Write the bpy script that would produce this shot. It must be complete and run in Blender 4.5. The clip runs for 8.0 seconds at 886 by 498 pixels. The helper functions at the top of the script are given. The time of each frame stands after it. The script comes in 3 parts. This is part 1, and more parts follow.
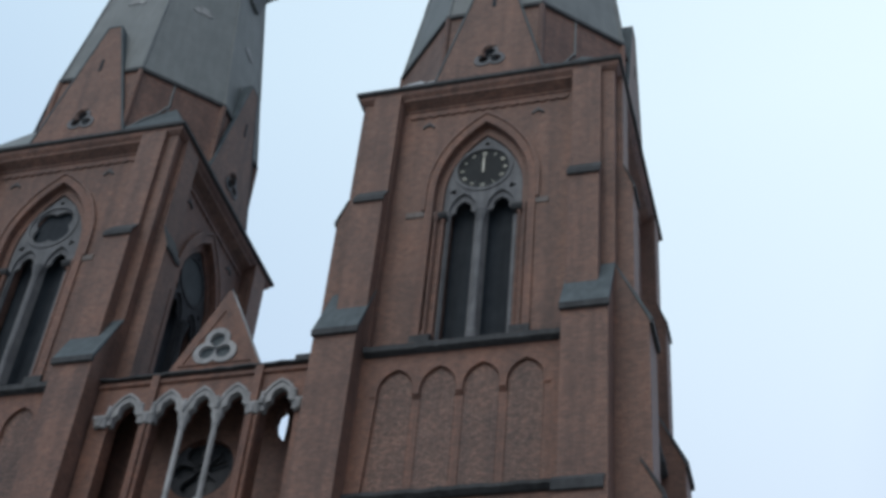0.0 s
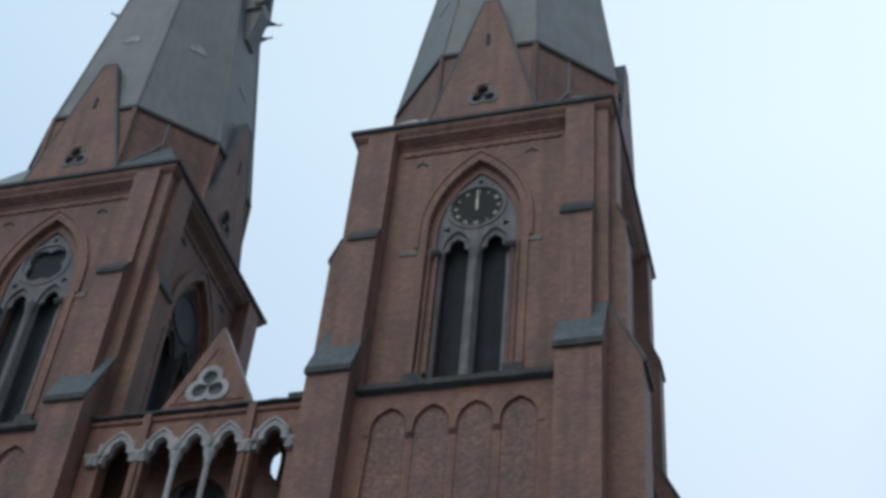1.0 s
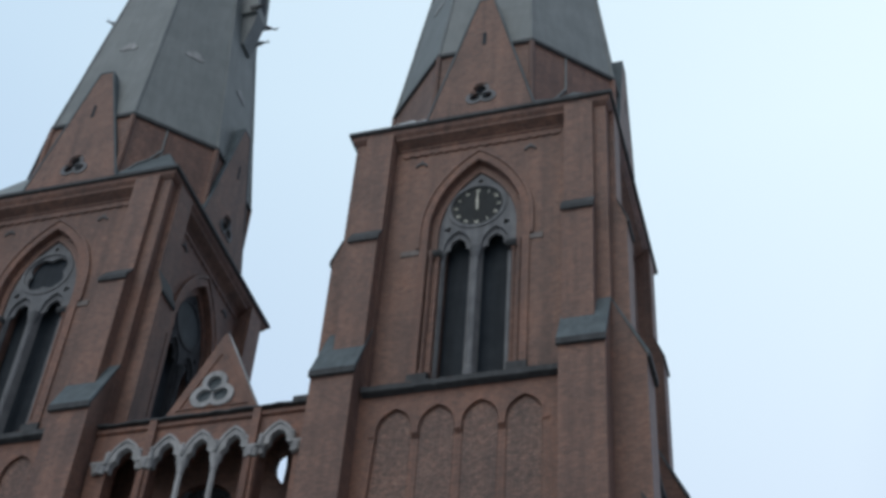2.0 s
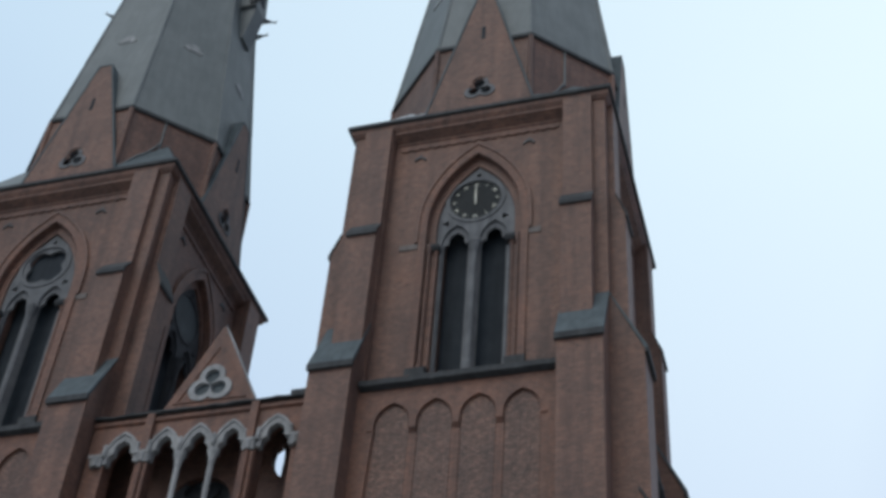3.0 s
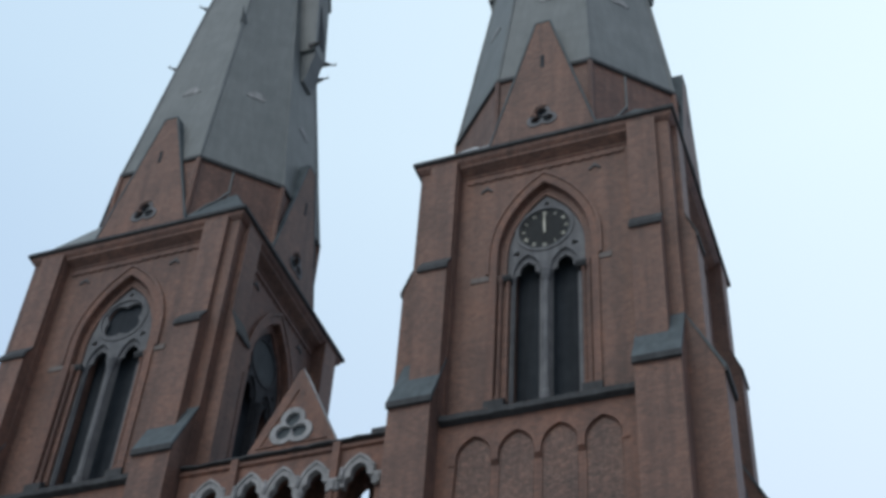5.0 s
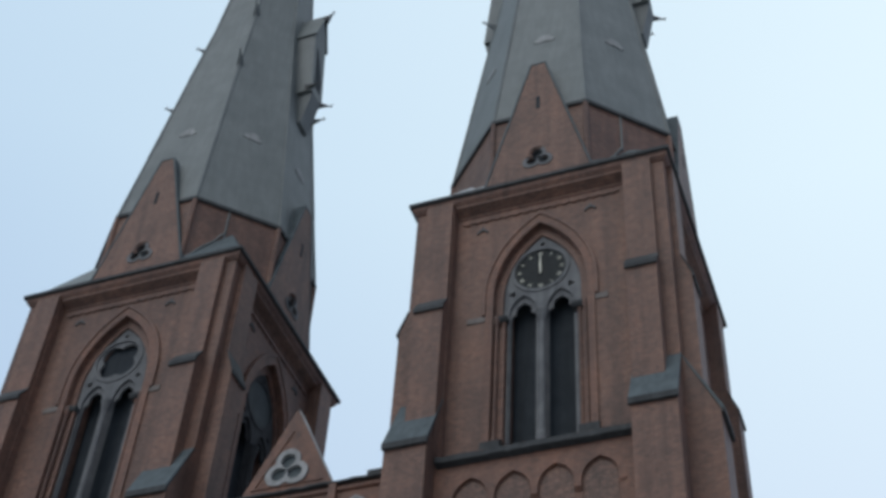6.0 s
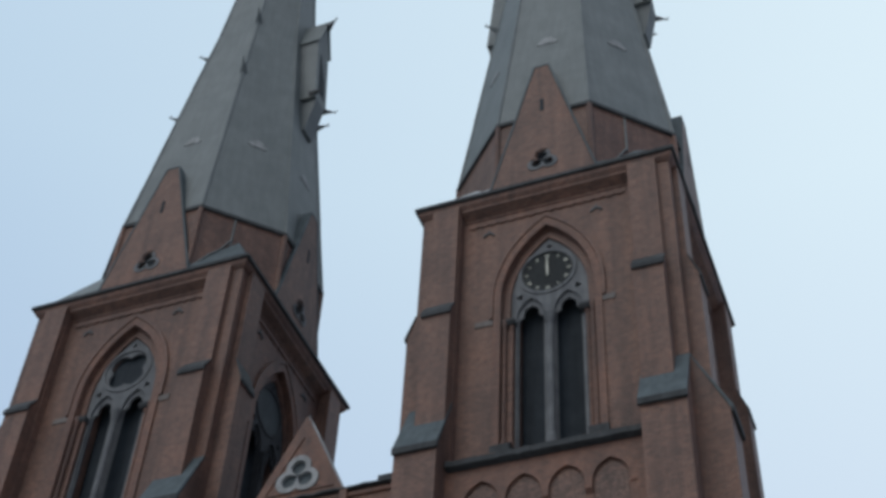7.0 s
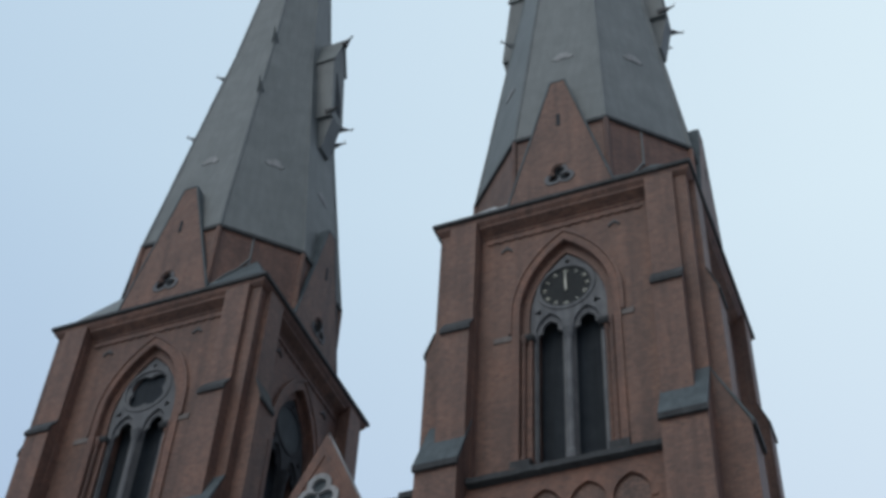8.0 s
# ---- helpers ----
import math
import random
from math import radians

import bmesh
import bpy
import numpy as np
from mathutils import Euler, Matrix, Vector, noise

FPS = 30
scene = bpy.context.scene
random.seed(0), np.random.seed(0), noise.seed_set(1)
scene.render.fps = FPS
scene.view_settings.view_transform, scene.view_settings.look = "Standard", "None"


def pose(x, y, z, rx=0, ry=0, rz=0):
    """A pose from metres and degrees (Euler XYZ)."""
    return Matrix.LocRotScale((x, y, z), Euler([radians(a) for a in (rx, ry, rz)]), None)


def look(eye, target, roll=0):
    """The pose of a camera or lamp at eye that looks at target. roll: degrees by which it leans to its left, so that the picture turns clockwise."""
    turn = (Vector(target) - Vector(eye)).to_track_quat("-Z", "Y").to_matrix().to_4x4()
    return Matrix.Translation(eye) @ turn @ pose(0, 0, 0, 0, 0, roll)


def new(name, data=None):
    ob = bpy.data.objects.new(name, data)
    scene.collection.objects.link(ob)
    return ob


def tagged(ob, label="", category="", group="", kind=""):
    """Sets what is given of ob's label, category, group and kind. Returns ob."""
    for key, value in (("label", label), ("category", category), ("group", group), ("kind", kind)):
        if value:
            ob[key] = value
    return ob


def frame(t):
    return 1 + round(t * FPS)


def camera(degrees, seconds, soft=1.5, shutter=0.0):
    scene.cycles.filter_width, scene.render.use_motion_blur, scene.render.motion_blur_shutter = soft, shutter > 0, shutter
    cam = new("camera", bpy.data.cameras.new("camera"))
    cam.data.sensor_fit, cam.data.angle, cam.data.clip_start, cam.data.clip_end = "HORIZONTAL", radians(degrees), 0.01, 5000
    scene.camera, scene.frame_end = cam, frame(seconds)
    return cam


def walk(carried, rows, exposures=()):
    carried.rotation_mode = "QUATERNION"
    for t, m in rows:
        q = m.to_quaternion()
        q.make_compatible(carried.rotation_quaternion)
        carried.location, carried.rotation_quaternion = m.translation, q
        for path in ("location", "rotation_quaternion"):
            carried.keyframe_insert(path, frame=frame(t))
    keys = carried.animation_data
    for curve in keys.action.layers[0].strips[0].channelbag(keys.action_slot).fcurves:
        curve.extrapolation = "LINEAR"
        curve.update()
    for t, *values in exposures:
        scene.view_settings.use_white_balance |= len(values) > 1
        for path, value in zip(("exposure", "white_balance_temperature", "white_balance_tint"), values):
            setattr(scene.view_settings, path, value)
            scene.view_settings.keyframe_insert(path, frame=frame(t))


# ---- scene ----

# ---- the camera: held by hand on one spot, turning ----
SOFT = 3.6
EYE = Vector((25.503, -43.926, 1.6))
cam = camera(35.094, 8.0, soft=SOFT)
# seconds, heading to the right of the facade's normal, tilt, lean
TURNS = (
    (0, -19.185, 41.627, 6.070),
    (0.2, -19.121, 42.042, 5.853),
    (0.5, -18.654, 42.834, 6.175),
    (0.8, -18.777, 43.043, 5.809),
    (1, -19.048, 43.196, 6.062),
    (1.2, -18.776, 43.010, 5.338),
    (1.5, -19.170, 43.295, 4.974),
    (1.7, -19.091, 43.218, 4.717),
    (2.8, -19.189, 43.129, 5.026),
    (3, -18.998, 42.954, 4.860),
    (3.3, -19.151, 43.015, 4.579),
    (3.5, -20.130, 43.153, 4.396),
    (3.8, -21.626, 42.421, 4.199),
    (4, -22.135, 42.132, 4.424),
    (4.2, -21.927, 42.065, 4.337),
    (4.5, -21.959, 42.510, 4.417),
    (4.8, -22.422, 43.482, 4.213),
    (5, -23.114, 44.047, 4.310),
    (5.2, -22.464, 44.769, 3.952),
    (6.3, -23.226, 45.768, 4.165),
    (6.5, -23.291, 45.793, 4.035),
    (7, -23.453, 45.864, 3.495),
    (7.2, -23.375, 45.777, 3.342),
    (7.5, -23.637, 45.654, 3.228),
    (7.8, -24.225, 46.465, 3.317),
    (8, -24.568, 46.486, 3.634),
)
EXPOSURES = ((0, 0.06), (4, 0.03), (5, 0.08), (6.5, -0.07), (8, -0.14))


def aim(heading, tilt, lean):
    a, b = radians(heading), radians(tilt)
    way = Vector((math.sin(a) * math.cos(b), math.cos(a) * math.cos(b), math.sin(b)))
    return look(EYE, EYE + way, lean)


walk(cam, [(t, aim(h, p, r)) for t, h, p, r in TURNS], exposures=EXPOSURES)

# ---- overcast, misty daylight ----
world = bpy.data.worlds.new("overcast_sky")
scene.world = world
world.use_nodes = True
wn, wl = world.node_tree.nodes, world.node_tree.links
wn.clear()
w_out = wn.new("ShaderNodeOutputWorld")
sky = wn.new("ShaderNodeTexSky")
sky.sky_type = "NISHITA"
sky.sun_disc = False
sky.sun_elevation, sky.sun_rotation = radians(37), radians(193)
sky.dust_density, sky.air_density = 6.0, 1.0
b_sky = wn.new("ShaderNodeBackground")
b_sky.inputs[1].default_value = 0.015
wl.new(sky.outputs[0], b_sky.inputs[0])
# the cloud layer: pale blue-white, brightest towards the west, where the sun stands behind it
coord = wn.new("ShaderNodeTexCoord")
axes = wn.new("ShaderNodeSeparateXYZ")
cloud = wn.new("ShaderNodeTexNoise")
cloud.inputs["Scale"].default_value = 1.3
cloud.inputs["Detail"].default_value = 2.0
drift = wn.new("ShaderNodeMath")
drift.operation = "MULTIPLY_ADD"
drift.inputs[1].default_value = 0.35
to_ramp = wn.new("ShaderNodeMapRange")
to_ramp.inputs["From Min"].default_value, to_ramp.inputs["From Max"].default_value = -0.45, 0.95
cloud_ramp = wn.new("ShaderNodeValToRGB")
cloud_ramp.color_ramp.elements[0].position, cloud_ramp.color_ramp.elements[0].color = 0.0, (0.525, 0.69, 0.85, 1)
cloud_ramp.color_ramp.elements[1].position, cloud_ramp.color_ramp.elements[1].color = 0.5, (0.77, 0.92, 1.0, 1)
far_side = cloud_ramp.color_ramp.elements.new(1.0)
far_side.color = (0.36, 0.43, 0.56, 1)
wl.new(coord.outputs["Generated"], axes.inputs[0])
wl.new(coord.outputs["Generated"], cloud.inputs["Vector"])
wl.new(cloud.outputs["Fac"], drift.inputs[0])
wl.new(axes.outputs[0], drift.inputs[2])
wl.new(drift.outputs[0], to_ramp.inputs[0])
wl.new(to_ramp.outputs[0], cloud_ramp.inputs[0])
b_cloud = wn.new("ShaderNodeBackground")
b_cloud.inputs[1].default_value = 1.0
# a little bluer and dimmer towards the horizon
low_sky = wn.new("ShaderNodeValToRGB")
low_sky.color_ramp.elements[0].position, low_sky.color_ramp.elements[0].color = 0.42, (0.79, 0.78, 0.885, 1)
low_sky.color_ramp.elements[1].position, low_sky.color_ramp.elements[1].color = 0.74, (1, 1, 1, 1)
wl.new(axes.outputs[2], low_sky.inputs[0])
tint = wn.new("ShaderNodeMix")
tint.data_type, tint.blend_type = "RGBA", "MULTIPLY"
tint.inputs[0].default_value = 1.0
wl.new(cloud_ramp.outputs[0], tint.inputs[6])
wl.new(low_sky.outputs[0], tint.inputs[7])
wl.new(tint.outputs[2], b_cloud.inputs[0])
both = wn.new("ShaderNodeAddShader")
wl.new(b_sky.outputs[0], both.inputs[0])
wl.new(b_cloud.outputs[0], both.inputs[1])
wl.new(both.outputs[0], w_out.inputs[0])

sun = new("sun", bpy.data.lights.new("sun", "SUN"))
sun.data.energy, sun.data.angle, sun.data.color = 0.5, radians(50), (1.0, 0.97, 0.93)
sun.matrix_world = look((-18, -80, 62), (0, 0, 0))


# ---- materials ----
def material(name):
    m = bpy.data.materials.new(name)
    m.use_nodes = True
    return m, m.node_tree.nodes, m.node_tree.links, m.node_tree.nodes["Principled BSDF"]


def noise_node(nodes, links, vector, scale, detail=4.0, rough=0.55):
    n = nodes.new("ShaderNodeTexNoise")
    n.inputs["Scale"].default_value, n.inputs["Detail"].default_value, n.inputs["Roughness"].default_value = scale, detail, rough
    links.new(vector, n.inputs["Vector"])
    return n.outputs["Fac"]


def ramp_node(nodes, links, value, stops):
    r = nodes.new("ShaderNodeValToRGB")
    e = r.color_ramp.elements
    while len(e) < len(stops):
        e.new(0.5)
    for k, (p, c) in enumerate(stops):
        e[k].position, e[k].color = p, (*c, 1)
    links.new(value, r.inputs[0])
    return r.outputs[0]


def blend_node(nodes, links, kind, fac, a, b):
    m = nodes.new("ShaderNodeMix")
    m.data_type, m.blend_type = "RGBA", kind
    if isinstance(fac, float):
        m.inputs[0].default_value = fac
    else:
        links.new(fac, m.inputs[0])
    links.new(a, m.inputs[6])
    links.new(b, m.inputs[7])
    return m.outputs[2]


def bump_node(nodes, links, height, strength, distance, bsdf):
    b = nodes.new("ShaderNodeBump")
    b.inputs["Strength"].default_value, b.inputs["Distance"].default_value = strength, distance
    links.new(height, b.inputs["Height"])
    links.new(b.outputs[0], bsdf.inputs["Normal"])


def brick_material(name, light, dark, mortar, joint=0.012, speck=0.15):
    """Red brick in courses of 9 cm, with soot and paler, washed-out areas."""
    m, n, l, bsdf = material(name)
    geo = n.new("ShaderNodeNewGeometry").outputs["Position"]
    sep = n.new("ShaderNodeSeparateXYZ")
    l.new(geo, sep.inputs[0])
    along = n.new("ShaderNodeMath")
    along.operation = "ADD"
    l.new(sep.outputs[0], along.inputs[0])
    l.new(sep.outputs[1], along.inputs[1])
    flat = n.new("ShaderNodeCombineXYZ")
    l.new(along.outputs[0], flat.inputs[0])
    l.new(sep.outputs[2], flat.inputs[1])
    br = n.new("ShaderNodeTexBrick")
    br.inputs["Scale"].default_value = 1.0
    br.inputs["Brick Width"].default_value, br.inputs["Row Height"].default_value = 0.29, 0.098
    br.inputs["Mortar Size"].default_value, br.inputs["Mortar Smooth"].default_value = joint, 0.3
    br.inputs["Color1"].default_value, br.inputs["Color2"].default_value = (*light, 1), (*dark, 1)
    br.inputs["Mortar"].default_value = (*mortar, 1)
    l.new(flat.outputs[0], br.inputs["Vector"])
    wide = ramp_node(n, l, noise_node(n, l, geo, 0.35, 5.0), [(0.3, (0.72, 0.71, 0.72)), (0.5, (1, 1, 1)), (0.75, (1.22, 1.13, 1.05))])
    patch = ramp_node(n, l, noise_node(n, l, geo, 2.6, 6.0, 0.7), [(0.3, (0.72, 0.7, 0.7)), (0.55, (1, 1, 1)), (0.8, (1.25, 1.2, 1.16))])
    # rain streaks, long in the vertical
    stretch = n.new("ShaderNodeMapping")
    stretch.inputs["Scale"].default_value = (1.6, 1.6, 0.12)
    l.new(geo, stretch.inputs[0])
    streak = ramp_node(n, l, noise_node(n, l, stretch.outputs[0], 1.0, 5.0), [(0.33, (0.7, 0.7, 0.72)), (0.52, (1, 1, 1)), (0.72, (1.16, 1.15, 1.13))])
    col = blend_node(n, l, "MULTIPLY", 1.0, br.outputs["Color"], wide)
    col = blend_node(n, l, "MULTIPLY", 1.0, col, patch)
    col = blend_node(n, l, "MULTIPLY", 1.0, col, streak)
    # single burnt and pale bricks
    grain = n.new("ShaderNodeMapping")
    grain.inputs["Scale"].default_value = (1.0, 1.0, 2.2)
    l.new(geo, grain.inputs[0])
    burnt = ramp_node(n, l, noise_node(n, l, grain.outputs[0], 5.5, 2.0, 0.7), [(0.36, (1 - speck,) * 3), (0.5, (1, 1, 1)), (0.66, (1 + 1.3 * speck,) * 3)])
    col = blend_node(n, l, "MULTIPLY", 1.0, col, burnt)
    l.new(col, bsdf.inputs["Base Color"])
    bsdf.inputs["Roughness"].default_value = 0.92
    bsdf.inputs["Coat Weight"].default_value, bsdf.inputs["Coat Roughness"].default_value = 0.45, 0.5
    bump_node(n, l, br.outputs["Fac"], -0.7, 0.03, bsdf)
    return m


def mottled(name, a, b, scale, rough, metal=0.0, bump=0.3, streaks=True, gloss=0.5, wear=0.3):
    """A weathered surface between two colours, blotched and streaked by rain."""
    m, n, l, bsdf = material(name)
    geo = n.new("ShaderNodeNewGeometry").outputs["Position"]
    big = noise_node(n, l, geo, scale, 6.0, 0.65)
    col = ramp_node(n, l, big, [(0.32, a), (0.68, b)])
    stretch = n.new("ShaderNodeMapping")
    stretch.inputs["Scale"].default_value = (3.0, 3.0, 0.25) if streaks else (6, 6, 6)
    l.new(geo, stretch.inputs[0])
    fine = noise_node(n, l, stretch.outputs[0], 1.2, 6.0)
    col = blend_node(n, l, "MULTIPLY", 1.0, col, ramp_node(n, l, fine, [(0.3, (1 - wear,) * 3), (0.6, (1, 1, 1)), (0.8, (1 + 0.66 * wear,) * 3)]))
    l.new(col, bsdf.inputs["Base Color"])
    bsdf.inputs["Roughness"].default_value, bsdf.inputs["Metallic"].default_value = rough, metal
    bsdf.inputs["Specular IOR Level"].default_value = gloss
    bump_node(n, l, noise_node(n, l, geo, scale * 14, 4.0), bump, 0.02, bsdf)
    return m


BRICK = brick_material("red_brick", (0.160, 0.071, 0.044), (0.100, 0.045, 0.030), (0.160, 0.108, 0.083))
WARM_BRICK = brick_material("clean_orange_brick", (0.176, 0.071, 0.040), (0.116, 0.048, 0.029), (0.162, 0.104, 0.078))
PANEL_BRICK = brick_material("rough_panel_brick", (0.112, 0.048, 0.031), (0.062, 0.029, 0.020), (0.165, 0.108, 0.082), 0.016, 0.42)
LIMESTONE = mottled("pale_limestone", (0.215, 0.22, 0.217), (0.36, 0.36, 0.352), 1.3, 0.85)
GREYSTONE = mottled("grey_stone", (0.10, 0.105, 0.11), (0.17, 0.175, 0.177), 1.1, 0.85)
COPPER = mottled("weathered_copper_sheet", (0.116, 0.133, 0.132), (0.160, 0.178, 0.174), 0.5, 0.6, 0.0, wear=0.16)
PATINA = mottled("green_copper_sheet", (0.058, 0.076, 0.084), (0.095, 0.117, 0.124), 1.2, 0.65, 0.0, gloss=0.3)
SLATE = mottled("dark_copper_flashing", (0.034, 0.037, 0.039), (0.062, 0.066, 0.068), 0.9, 0.75, 0.0, gloss=0.3)
LEAD = mottled("pale_lead_sheet", (0.30, 0.32, 0.33), (0.52, 0.54, 0.55), 0.8, 0.6, 0.1)
SHUTTER = mottled("dark_shutter_wood", (0.017, 0.023, 0.029), (0.028, 0.036, 0.043), 1.0, 0.8, gloss=0.25)
BOARDS = mottled("weathered_green_boards", (0.030, 0.040, 0.045), (0.055, 0.070, 0.074), 1.0, 0.7, gloss=0.4)
# dark grey stone; on the side belfry windows its darkness stands in for shade
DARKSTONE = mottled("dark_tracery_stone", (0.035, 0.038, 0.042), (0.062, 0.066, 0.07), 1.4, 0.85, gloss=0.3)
PATCH = mottled("faded_sheet_patch", (0.20, 0.21, 0.208), (0.31, 0.32, 0.315), 2.0, 0.7)
IMPOST = mottled("soiled_impost_stone", (0.13, 0.112, 0.10), (0.21, 0.19, 0.175), 1.3, 0.85)
CLOCK_BLACK = mottled("clock_black_enamel", (0.008, 0.011, 0.012), (0.018, 0.023, 0.024), 2.0, 0.7, gloss=0.3)
GILT = mottled("worn_gilding", (0.46, 0.46, 0.38), (0.72, 0.72, 0.62), 4.0, 0.5, 0.1)
IRON = mottled("dark_iron", (0.05, 0.053, 0.055), (0.085, 0.088, 0.09), 2.0, 0.6, 0.2)
GLASS = mottled("dark_leaded_glass", (0.014, 0.018, 0.022), (0.03, 0.037, 0.042), 3.0, 0.35, gloss=0.3)
# the ground is out of view; pale so that it lights undersides and recesses
PAVING = mottled("pale_bounce_paving", (0.25, 0.25, 0.245), (0.36, 0.355, 0.345), 0.6, 0.85, 0.0, 0.5, False)


# ---- building helpers ----
def empty(name, m, label="", category="", group="", kind=""):
    ob = new(name)
    ob.empty_display_size = 0.5
    ob.matrix_basis = m
    return tagged(ob, label, category, group, kind)


def part(name, bm, mat, parent, label="", turn=0.0, smooth=False):
    """Links a bmesh as one mesh object under a thing or a part; turn: degrees about the parent's upright axis."""
    me = bm
    if isinstance(bm, bmesh.types.BMesh):
        bmesh.ops.recalc_face_normals(bm, faces=bm.faces)
        me = bpy.data.meshes.new(name)
        bm.to_mesh(me)
        bm.free()
        me.materials.append(mat)
        for p in me.polygons:
            p.use_smooth = smooth
    ob = new(name, me)
    ob.parent = parent
    if turn:
        ob.matrix_basis = pose(0, 0, 0, 0, 0, turn)
    return tagged(ob, label)


def box(bm, x0, x1, y0, y1, z0, z1):
    v = [bm.verts.new(p) for p in ((x0, y0, z0), (x1, y0, z0), (x1, y1, z0), (x0, y1, z0), (x0, y0, z1), (x1, y0, z1), (x1, y1, z1), (x0, y1, z1))]
    for f in ((0, 3, 2, 1), (4, 5, 6, 7), (0, 1, 5, 4), (1, 2, 6, 5), (2, 3, 7, 6), (3, 0, 4, 7)):
        bm.faces.new([v[k] for k in f])
    return bm


def prism(bm, profile, lo, hi, axis="x"):
    """A closed profile drawn out along an axis. Profile points are (y, z) for x, (x, z) for y, (x, y) for z."""
    put = {"x": lambda p, s: (s, p[0], p[1]), "y": lambda p, s: (p[0], s, p[1]), "z": lambda p, s: (p[0], p[1], s)}[axis]
    a = [bm.verts.new(put(p, lo)) for p in profile]
    b = [bm.verts.new(put(p, hi)) for p in profile]
    bm.faces.new(a)
    bm.faces.new(b[::-1])
    for k in range(len(a)):
        bm.faces.new((a[k], a[k - 1], b[k - 1], b[k]))
    return bm


def ragged(bm, profile, lo, hi, step=0.35, amp=0.025, seed=1):
    """A profile of (y, z) drawn out along x in short lengths that dip and bulge a little, as beaten sheet metal does."""
    rng = random.Random(seed)
    count = max(2, round((hi - lo) / step))
    rings = []
    for k in range(count + 1):
        dy, dz = rng.uniform(-amp, amp), rng.uniform(-amp, amp)
        rings.append([bm.verts.new((lo + (hi - lo) * k / count, y + (dy if j < 3 else 0), z + (dz if j < 3 else 0))) for j, (y, z) in enumerate(profile)])
    bm.faces.new(rings[0])
    bm.faces.new(rings[-1][::-1])
    for a, b in zip(rings, rings[1:]):
        for j in range(len(a)):
            bm.faces.new((a[j], a[j - 1], b[j - 1], b[j]))
    return bm


def plate(bm, outline, holes, y0, y1):
    """An upright plate with holes, in (x, z), from y0 at its front to y1 at its back."""
    front, edges = [], []
    for loop in (outline, *holes):
        vs = [bm.verts.new((x, y0, z)) for x, z in loop]
        es = [bm.edges.new((vs[k - 1], vs[k])) for k in range(len(vs))]
        front.append(vs)
        edges += es
    got = bmesh.ops.triangle_fill(bm, use_beauty=True, use_dissolve=False, edges=edges)
    faces = [g for g in got["geom"] if isinstance(g, bmesh.types.BMFace)]
    twin = {}
    for vs in front:
        for v in vs:
            twin[v] = bm.verts.new((v.co.x, y1, v.co.z))
    for f in faces:
        bm.faces.new([twin[v] for v in reversed(f.verts)])
    for vs in front:
        for k in range(len(vs)):
            bm.faces.new((vs[k - 1], vs[k], twin[vs[k]], twin[vs[k - 1]]))
    return bm


def rod(bm, p, q, r, n=10, r2=None):
    """A round bar from p to q."""
    p, q = Vector(p), Vector(q)
    d = (q - p).normalized()
    s = d.orthogonal().normalized()
    t = d.cross(s)
    rings = []
    for c, rad in ((p, r), (q, r if r2 is None else r2)):
        rings.append([bm.verts.new(c + (s * math.cos(2 * math.pi * k / n) + t * math.sin(2 * math.pi * k / n)) * rad) for k in range(n)])
    bm.faces.new(rings[0])
    bm.faces.new(rings[1][::-1])
    for k in range(n):
        bm.faces.new((rings[0][k - 1], rings[0][k], rings[1][k], rings[1][k - 1]))
    return bm


def lathe(bm, profile, x, y, n=12):
    """A turned form on an upright axis; profile: (radius, height) from the bottom up."""
    rings = [[bm.verts.new((x + r * math.cos(2 * math.pi * k / n), y + r * math.sin(2 * math.pi * k / n), z)) for k in range(n)] for r, z in profile]
    bm.faces.new(rings[0])
    bm.faces.new(rings[-1][::-1])
    for a, b in zip(rings, rings[1:]):
        for k in range(n):
            bm.faces.new((a[k - 1], a[k], b[k], b[k - 1]))
    return bm


def pointed(cx, hw, z0, zs, za, n=9):
    """A pointed arch: half-width, foot, springing and apex."""
    h = za - zs
    r = (hw * hw + h * h) / (2 * hw)
    top = math.asin(min(1.0, h / r))
    right = [(cx + hw - r + r * math.cos(top * k / n), zs + r * math.sin(top * k / n)) for k in range(n)]
    left = [(2 * cx - x, z) for x, z in reversed(right)]
    return [(cx - hw, z0), (cx + hw, z0)] + right + [(cx, za)] + left


def arch_band(cx, outer, inner, z0, zs, top, under):
    """The outline of an arched strip, open at its foot: outer and inner half-widths and apexes."""
    o, i = pointed(cx, outer, z0, zs, top), pointed(cx, inner, z0, zs, under)
    return o[1:] + o[:1] + i[:1] + i[:0:-1]


def bulge(a, b, out, n=5):
    """Points from a to b (without b) that swell sideways by out."""
    dx, dz = b[0] - a[0], b[1] - a[1]
    d = math.hypot(dx, dz)
    return [(a[0] + dx * k / n + dz / d * out * math.sin(math.pi * k / n), a[1] + dz * k / n - dx / d * out * math.sin(math.pi * k / n)) for k in range(n)]


def cusped(cx, hw, z0, zs, za):
    """A pointed arch with two cusps, as a trefoil head."""
    h = za - zs
    cusp = (hw * 0.62, zs + h * 0.38)
    right = bulge((hw, zs), cusp, hw * 0.16) + bulge(cusp, (0, za), hw * 0.26)
    return [(cx - hw, z0), (cx + hw, z0)] + [(cx + x, z) for x, z in right] + [(cx, za)] + [(cx - x, z) for x, z in reversed(right)]


def ring(cx, cz, r, n=32):
    return [(cx + r * math.cos(2 * math.pi * k / n), cz + r * math.sin(2 * math.pi * k / n)) for k in range(n)]


